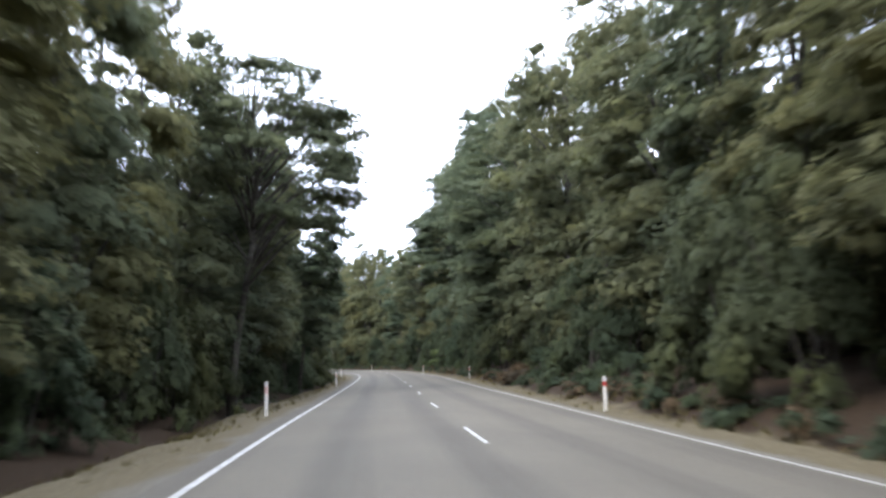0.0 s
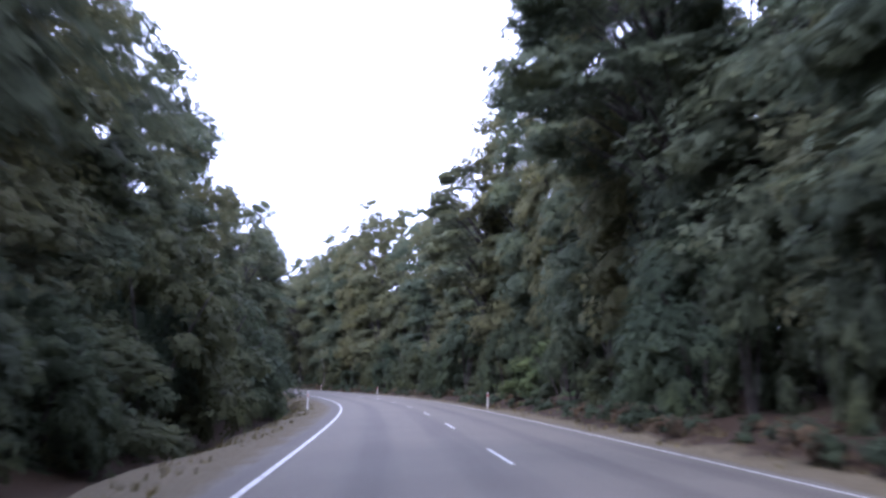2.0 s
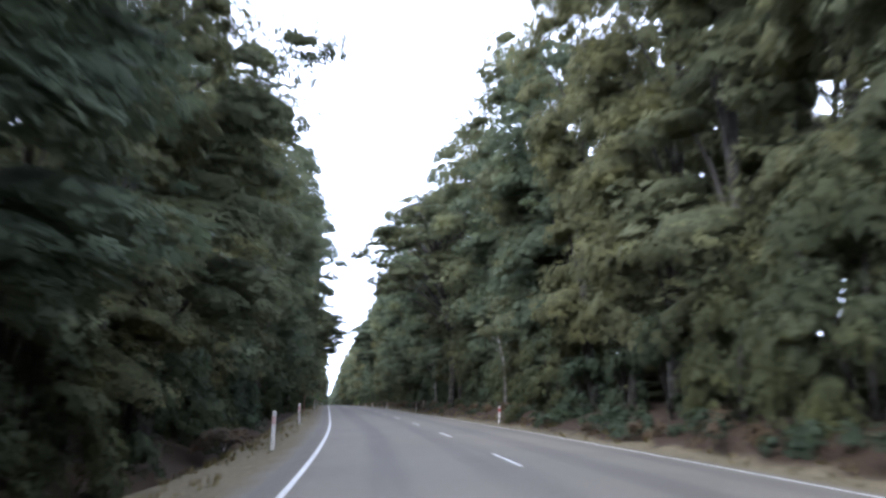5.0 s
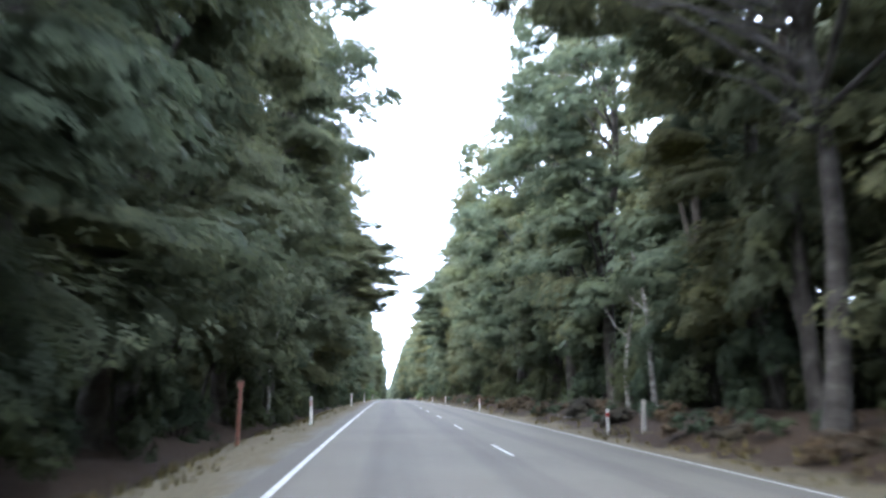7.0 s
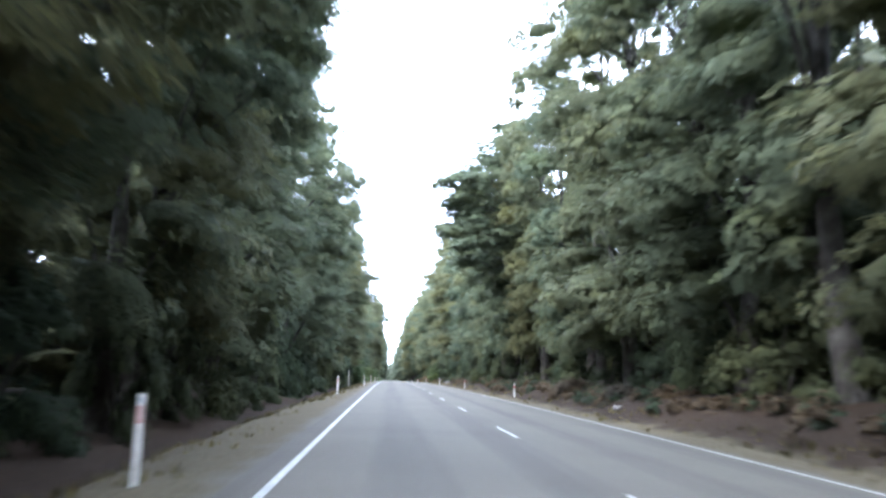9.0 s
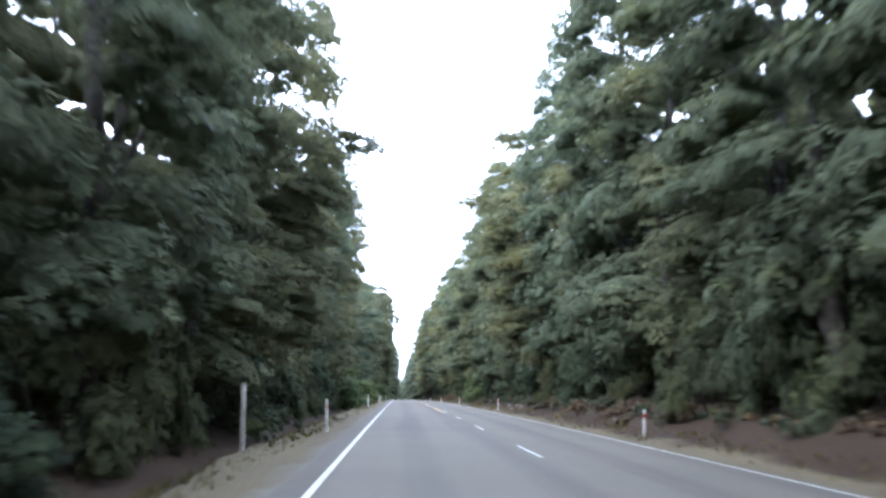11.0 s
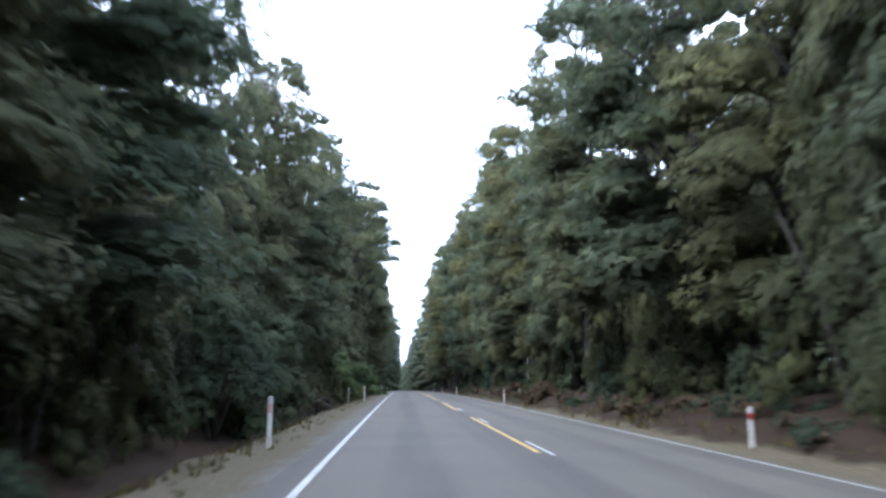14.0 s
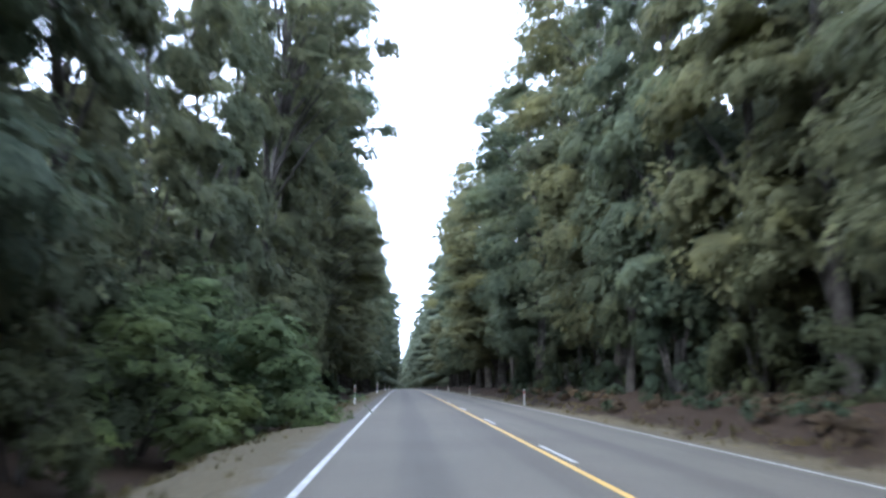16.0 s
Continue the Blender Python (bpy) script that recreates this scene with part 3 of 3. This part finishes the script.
for side, table in ((-1, LEFT), (1, RIGHT)):
    rng = random.Random(100 + side)
    ts, to, th = zip(*table)
    base, foot = (-0.3, 9.6) if side < 0 else (0.7, 9.2)
    s = -36.0
    while s < 640:
        o, h = np.interp(s, ts, to), np.interp(s, ts, th)
        at = max(o + 2.6, min(foot, o + 4.7)) + rng.choice((0.0, 0.0, 0.4, 1.0, 1.8))
        wide = (at - o + rng.choice((-1.4, -0.6, 0.0, 0.4, 0.6)) + (1.0 if side > 0 else 0.7)) / 3.4
        plant(NEAR, rng, stand(rng, s, side * at, base, min(1.52, wide), rng.uniform(1.0, 1.35), (h - base) / 16.0 * rng.uniform(0.93, 1.15)))
        s += rng.uniform(4.2, 5.8)
    for row, step in ((5.5, 5.0), (11.0, 5.5), (17.5, 8.5)):
        s = -45.0
        while s < 655:
            o, h = np.interp(s, ts, to), np.interp(s, ts, th)
            at = max(o + 2.4, foot) + row + rng.uniform(-1, 1)
            thin = 0.55 if side < 0 and (256 < s < 300 or 486 < s < 520) else 0.75 if side < 0 and 36 < s < 62 else 1.0
            inner.append(stand(rng, s, side * at, base + 0.2, 1.15, 1.2, thin * h / 16 * rng.uniform(1.0, 1.16), 0.8))
            s += rng.uniform(0.8, 1.2) * step
    s = -45.0
    while s < 655:
        o = np.interp(s, ts, to)
        inner.append(stand(rng, s, side * (max(o + 2.4, foot) + 22 + rng.uniform(-1.5, 1.5)), base + 0.1, 1.3, 1.5, rng.uniform(0.35, 0.5), 0.8))
        inner.append(stand(rng, s + 2.5, side * (max(o + 2.4, foot) + 20 + rng.uniform(-1.5, 1.5)), base + 0.1, 1.3, 1.6, rng.uniform(0.3, 0.45), 0.8))
        inner.append(stand(rng, s + 2, side * (max(o + 2.4, foot) + 8 + rng.uniform(-1.5, 1.5)), base + 0.1, 0.9, 1.6, rng.uniform(0.3, 0.42), 0.8))
        s += rng.uniform(4.5, 5.5)
    s = 644.0
    while s < 1350:
        o, h = np.interp(s, ts, to), np.interp(s, ts, th)
        for row in (0.0, 5.5):
            at = max(o + 2.4, foot) + row
            distant.append(stand(rng, s + rng.uniform(-1, 1), side * at, base, (at - o + 0.8) / 3.4 if row == 0 else 1.3, 1.15, (h - base) / 16.0 * rng.uniform(0.98, 1.2), 0.6))
        s += rng.uniform(4.5, 5.5) if s < 880 else rng.uniform(7, 9)
    s = -30.0
    while s < 545:
        o = np.interp(s, ts, to)
        big = rng.uniform(0.65, 1.35)
        deep = big * rng.uniform(0.7, 1.0)
        front = rng.uniform(7.9, 8.9) if side < 0 else (rng.uniform(7.6, 8.6) if 185 < s < 340 else rng.uniform(7.0, 7.6) if 34 < s < 52 else rng.uniform(5.8, 6.6) if s < 250 else rng.uniform(6.9, 7.8))
        plant(BUSH, rng, stand(rng, s, side * (front + 1.6 * deep), base - 0.5 if side < 0 else 0.3, deep, big, big * rng.uniform(0.8, 1.3), 3.1))
        s += rng.uniform(4.0, 5.6)
rng = random.Random(9)
for s in (-62, -68):
    for o in np.arange(-18, 19, 4.5):
        distant.append(stand(rng, s, float(o), 0.0, 1.2, 1.2, 1.0, 3))
for s in (1362, 1370):
    for o in np.arange(-14, 15, 5.0):
        distant.append(stand(rng, s, float(o), 0.0, 1.2, 1.2, 0.8, 3))


def woods(name, poses, seeds, shape, leaf, label):
    """Many trees that nobody could count, joined into one mesh of leaves and one of trunks."""
    kinds = []
    for seed in seeds:
        bm, verts = tree_shape(seed, *shape)
        me = bpy.data.meshes.new("trunk")
        bm.to_mesh(me)
        bm.free()
        co = np.array([v.co for v in me.vertices])
        kinds.append((verts, co, [tuple(f.vertices) for f in me.polygons]))
    leaves, tv, tf = [], [], []
    count = 0
    for i, m in enumerate(poses):
        verts, co, faces = kinds[i % len(kinds)]
        a = np.array(m)
        leaves.append(np.concatenate([verts[:, :3] @ a[:3, :3].T + a[:3, 3], verts[:, 3:6] @ np.linalg.inv(a[:3, :3]), verts[:, 6:]], 1))
        tv.append(co @ a[:3, :3].T + a[:3, 3])
        tf += [tuple(q + count for q in f) for f in faces]
        count += len(co)
    root = tagged(link(name, leaf_mesh(name, np.concatenate(leaves), leaf)), label, "forest", kind="stuff")
    me = bpy.data.meshes.new("trunk_mass")
    me.from_pydata(np.concatenate(tv).tolist(), [], tf)
    me.materials.append(BARK)
    tagged(link("trunk_mass", me, root), kind="stuff")
    return root


woods("inner_forest", inner, (31, 32, 33, 34), (16, 3.8, 14, 5, 1.0, 0.02, 4, (1.6, 2.5), 0.75, 0.8, 0.22, 0.014, (0.5, 0.8), 4, 6, 0.82), LEAF, "dark beech forest behind the roadside trees")
woods("distant_forest", distant, (51, 52, 53), (16, 3.4, 20, 5, 0.85, 0.03, 3, (1.2, 2.0), 0.75, 0.7, 0.22, 0.014, (0.45, 0.7), 4, 6, 0.85), LEAF_FAR_HAZED, "distant beech forest lining the straight road")

# single trees that lean out over the carriageway, and large shrubs: (s, offset, reach, height)
rng = random.Random(21)
for s, o, reach, h in ((31, -8.0, 6.8, 17), (60, -7.8, 4.5, 13.6), (215, 7.4, 8.8, 21.5), (242, -9.2, 3.7, 21.5), (264, -8.6, 7.0, 20.0), (270, -9.0, 5.8, 17.5), (282, -9.6, 3.7, 20.0), (530, -9.4, 3.3, 23.5), (536, -9.4, 4.0, 16.5), (513, -9.4, 3.2, 23.0), (133, 10.8, 3.4, 21.0), (112, 7.8, 6.2, 22.5), (80, 9.0, 5.2, 20.0), (322, 9.6, 6.0, 21.0)):
    plant(AIRY, rng, stand(rng, s, o, -0.2 if o < 0 else 0.6, reach / 4.2, reach / 4.5, h / 16.8, 0.15))
for s, o, big, tall in ((73, -9.2, 1.7, 1.3), (80, -9.6, 1.8, 1.45), (88, -9.4, 1.7, 1.35), (96, -9.6, 1.8, 1.5), (104, -9.3, 1.6, 1.3), (111, -9.5, 1.8, 1.4), (119, -9.4, 1.5, 1.2), (126, -9.2, 1.4, 1.1), (437, -8.6, 1.4, 1.15), (442, -8.4, 1.3, 1.0), (447, -8.1, 1.0, 0.75), (404, -8.8, 1.4, 1.35), (409, -8.5, 1.3, 1.05), (414, -8.1, 0.9, 0.7), (491, -8.7, 1.4, 1.05), (496, -8.6, 1.5, 1.2), (501, -8.3, 1.2, 0.85), (96, 8.3, 1.0, 1.0), (99, 8.1, 0.9, 0.8)):
    plant(BRIGHT if o > 0 or 400 < s < 420 or s > 480 else BUSH, rng, stand(rng, s, o, -0.6 if o < 0 else 0.4, big, big, tall, 3.1))

# ---- stakes at the verge ----
pole(218.3, -5.8, 1.5, 0.05, RUST, "rusty brown steel stake with a small plate", 0.03, True)
pole(224.3, 6.0, 1.45, 0.075, WEATHERED, "weathered grey timber stake on the verge", 0.02)
pole(337.2, -6.1, 1.5, 0.06, WEATHERED, "weathered grey timber stake on the verge", -0.02)
pole(457.5, -5.45, 1.05, 0.045, WEATHERED, "thin grey timber stake on the verge", 0.03)
pole(471.0, 6.7, 1.15, 0.022, WEATHERED, "thin broken branch leaning on the verge", 0.55)
pole(470.0, 6.2, 1.15, 0.045, WEATHERED, "thin grey timber stake on the verge", -0.02)

# ---- dead bracken, bare stems and grass on the verges ----
BRACKEN = [shrub(91 + i, 1.1, 1.3, 20, 40, 0.26, LEAF_DEAD, "low heap of brown dead bracken on the bank", 0.5, "bracken_heap") for i in range(2)]
rng = random.Random(33)
for s, o, big, tall in ((38.5, 6.3, 0.8, 0.6), (41.5, 6.4, 0.9, 0.8), (44.5, 6.2, 0.8, 0.6), (48, 6.2, 0.7, 0.5), (213, 6.6, 0.8, 0.6), (219, 7.0, 1.0, 0.9), (229, 6.9, 0.9, 0.7), (236, 7.2, 1.1, 1.0), (244, 7.0, 1.0, 0.8), (253, 6.5, 1.0, 1.5), (353, 7.4, 1.3, 1.0), (357, 8.0, 1.4, 1.2), (348, 8.0, 1.2, 0.9), (462, 6.9, 1.3, 1.3), (466, 7.2, 1.2, 1.0), (258, 7.1, 1.0, 1.1), (272, 7.0, 1.0, 0.9), (281, 7.2, 1.1, 1.0), (290, 7.0, 1.0, 0.9), (299, 7.3, 1.2, 1.1), (312, 7.2, 1.0, 0.8), (325, 7.0, 1.0, 0.9), (350, 6.8, 0.9, 0.7), (372, 6.8, 0.8, 0.6), (397, 6.6, 0.8, 0.6), (420, 6.9, 0.9, 0.7), (476, 7.0, 1.2, 1.2), (482, 7.1, 1.1, 1.0), (168, -6.9, 0.9, 0.7), (172, -7.0, 0.9, 0.8), (455, -7.0, 0.9, 0.9)):
    plant(BRACKEN, rng, stand(rng, s, o, -0.5 if o < 0 else 0.15, big, big, tall, 3.1))
plant(BRIGHT, rng, stand(rng, 416, 7.4, 0.4, 0.9, 1.1, 1.0, 3.1))


# low growth on the bank: fern tufts and seedlings between the verge and the trees, too many to count
rng = np.random.default_rng(57)
green, brown = [], []
s = -8.0
while s < 545:
    o = rng.uniform(5.75, 6.7) if s < 185 else rng.uniform(6.2, 7.8)
    at = np.array(on_road(s, o, float(np.interp(o, G_OFF, G_Z))))
    big = rng.uniform(0.25, 0.6) * (0.45 if 36 < s < 50 else 1.0)
    for k in range(rng.integers(3, 7)):
        c = at + np.array((*rng.uniform(-0.6, 0.6, 2), big * rng.uniform(0.1, 0.7)))
        (brown if rng.uniform() < (0.25 if s < 185 else 0.6) else green).append(clump(rng, c, (-1.0, 0.0), big * rng.uniform(0.5, 0.9), 20, 0.26, rng.uniform(0.5, 0.9), 4, 6, 0.5))
    s += rng.uniform(1.1, 2.2)
tagged(link("low_undergrowth", leaf_mesh("low_undergrowth", np.concatenate(green), LEAF_SHRUB_SHADED)), "low green ferns and seedlings on the bank", "undergrowth", kind="stuff")
tagged(link("dead_ferns", leaf_mesh("dead_ferns", np.concatenate(brown), LEAF_DEAD)), "low brown dead ferns on the bank", "dead ferns", kind="stuff")

STONE, n, l, b = material("lichened_stone", 0.9, 0.2)
nb = noise_node(n, l, 14.0, 5)
cr = ramp(n, l, nb.outputs["Fac"], (0.3, (0.12, 0.11, 0.1)), (0.7, (0.36, 0.34, 0.31)))
l.new(cr.outputs["Color"], b.inputs["Base Color"])
bump(n, l, b, nb.outputs["Fac"], 0.6, 0.02)


def stone(s, o, size, seed):
    """A broken roadside stone, half sunk in the verge."""
    rng = np.random.default_rng(seed)
    bm = bmesh.new()
    bmesh.ops.create_icosphere(bm, subdivisions=2, radius=1.0)
    cuts = rng.normal(0, 1, (9, 3))
    cuts /= np.linalg.norm(cuts, axis=1)[:, None]
    for v in bm.verts:
        d = np.array(v.co)
        v.co = Vector(d * min(1.0, min(0.72 / max(0.05, float(d @ c)) for c in cuts))) * size
        v.co.z *= 0.65
    me = bpy.data.meshes.new("stone")
    bm.to_mesh(me)
    bm.free()
    me.materials.append(STONE)
    ob = new("stone", me)
    ob.matrix_basis = Matrix.Translation(on_road(s, o, float(np.interp(o, G_OFF, G_Z)) + size * 0.2)) @ Euler((0, 0, seed)).to_matrix().to_4x4()
    return tagged(ob, "small pale broken stone on the gravel verge", "stone", "verge stones")


for i, (s, o, size) in enumerate(((248, 7.0, 0.2), (288, 6.1, 0.2), (377, 6.0, 0.13), (379, 6.4, 0.17), (380.5, 5.9, 0.1), (382, 6.6, 0.15), (384, 6.2, 0.12), (386, 6.5, 0.16), (352, 6.4, 0.12), (41, 5.9, 0.13), (43.5, 5.7, 0.1))):
    stone(s, o, size, i + 3)


def fallen_branch(s, o, length, turn, seed):
    """A bare broken branch lying on the verge, with side twigs."""
    rng = np.random.default_rng(seed)
    root = new("fallen_branch")
    pts = [Vector((length * f, 0.12 * math.sin(f * 5 + seed), 0.03 + 0.1 * f * f)) for f in np.linspace(0, 1, 6)]
    bm = bmesh.new()
    tube(bm, pts, [0.035 * (1 - 0.7 * i / 5) for i in range(6)], 6)
    part("stem", bm, PALE_BARK, root)
    for k in (2, 3, 4):
        bm = bmesh.new()
        side = Vector((0.3, (-1) ** k * rng.uniform(0.3, 0.5), rng.uniform(0.1, 0.3)))
        tube(bm, [pts[k], pts[k] + side * 0.5, pts[k] + side], [0.016, 0.011, 0.005], 5)
        part("twig", bm, PALE_BARK, root)
    root.matrix_basis = Matrix.Translation(on_road(s, o, float(np.interp(o, G_OFF, G_Z)))) @ Euler((0, 0, turn)).to_matrix().to_4x4()
    return tagged(root, "bare broken branch lying on the dry verge", "fallen branch", "fallen branches")


for s, o, length, turn, seed in ((413.5, 5.5, 1.3, 2.6, 1), (415, 5.9, 1.1, 0.4, 2), (467, 6.6, 1.4, 1.9, 3), (100.5, 5.6, 1.5, 0.3, 4), (236, 6.2, 1.2, 2.2, 5)):
    fallen_branch(s, o, length, turn, seed)


def bare_trunk(s, o, height, lean_x, lean_y, radius):
    root = new("bare_trunk")
    bm = bmesh.new()
    pts = [Vector((lean_x * f * f + 0.08 * math.sin(f * 7 + s), lean_y * f, -0.4 + f * height)) for f in np.linspace(0, 1, 7)]
    tube(bm, pts, [radius * (1.2 - 0.75 * i / 6) for i in range(7)], 8)
    part("stem", bm, PALE_BARK, root)
    bm = bmesh.new()
    tube(bm, [pts[4], pts[4] + Vector((-0.5, 0.3, 0.5)), pts[4] + Vector((-0.9, 0.5, 1.3))], [radius * 0.4, radius * 0.3, 0.012], 6)
    part("limb", bm, PALE_BARK, root)
    root.matrix_basis = Matrix.Translation(on_road(s, o, 0.3)) @ Euler((0, 0, heading(s))).to_matrix().to_4x4()
    return tagged(root, "pale lichen-covered bare trunk among the foliage", "tree trunk", "bare trunks")


for s, o, h, lx, ly, r in ((193, 7.9, 7.5, -0.9, 0.6, 0.09), (197, 8.2, 6.5, 0.6, -0.4, 0.08), (229, 8.0, 7.0, -0.7, 0.3, 0.11), (234, 8.3, 6.0, 0.5, 0.5, 0.1), (387, 8.3, 6.5, 0.4, 0.4, 0.12), (414, 7.9, 8.0, -0.5, 0.2, 0.1), (478, 8.0, 6.0, 0.4, 0.2, 0.1), (240, -8.2, 5.0, 0.5, 0.3, 0.09)):
    bare_trunk(s, o, h, lx, ly, r)

rng = np.random.default_rng(44)
tufts = []
for side, lo, hi, count in ((-1, 4.7, 6.6, 5200), (1, 4.6, 6.2, 4200)):
    for k in range(count):
        s, o = rng.uniform(-12, 540), side * (lo + (hi - lo) * rng.uniform(0, 1) ** 0.6)
        z = float(np.interp(o, G_OFF, G_Z))
        c = np.array(on_road(s, o, z))
        h = rng.uniform(0.05, 0.16) * (1.3 if abs(o) > 5.6 else 0.8)
        for _ in range(5):
            a, w = rng.uniform(0, 6.28), rng.uniform(0.01, 0.025)
            d = np.array((math.cos(a), math.sin(a), 0.0))
            e = np.array((-d[1], d[0], 0.0)) * w
            root = c + d * rng.uniform(0, 0.08) + np.array((0, 0, -0.05))
            nrm = np.array((d[0] * 0.4, d[1] * 0.4, 1.0))
            for q in (root - e, root + e, root + d * h * 0.5 + np.array((0, 0, h + 0.05))):
                tufts.append(np.concatenate([q, nrm]))
tagged(link("verge_grass", leaf_mesh("verge_grass", np.array(tufts), GRASS)), "short dry tan grass along the road verges", "grass", kind="stuff")
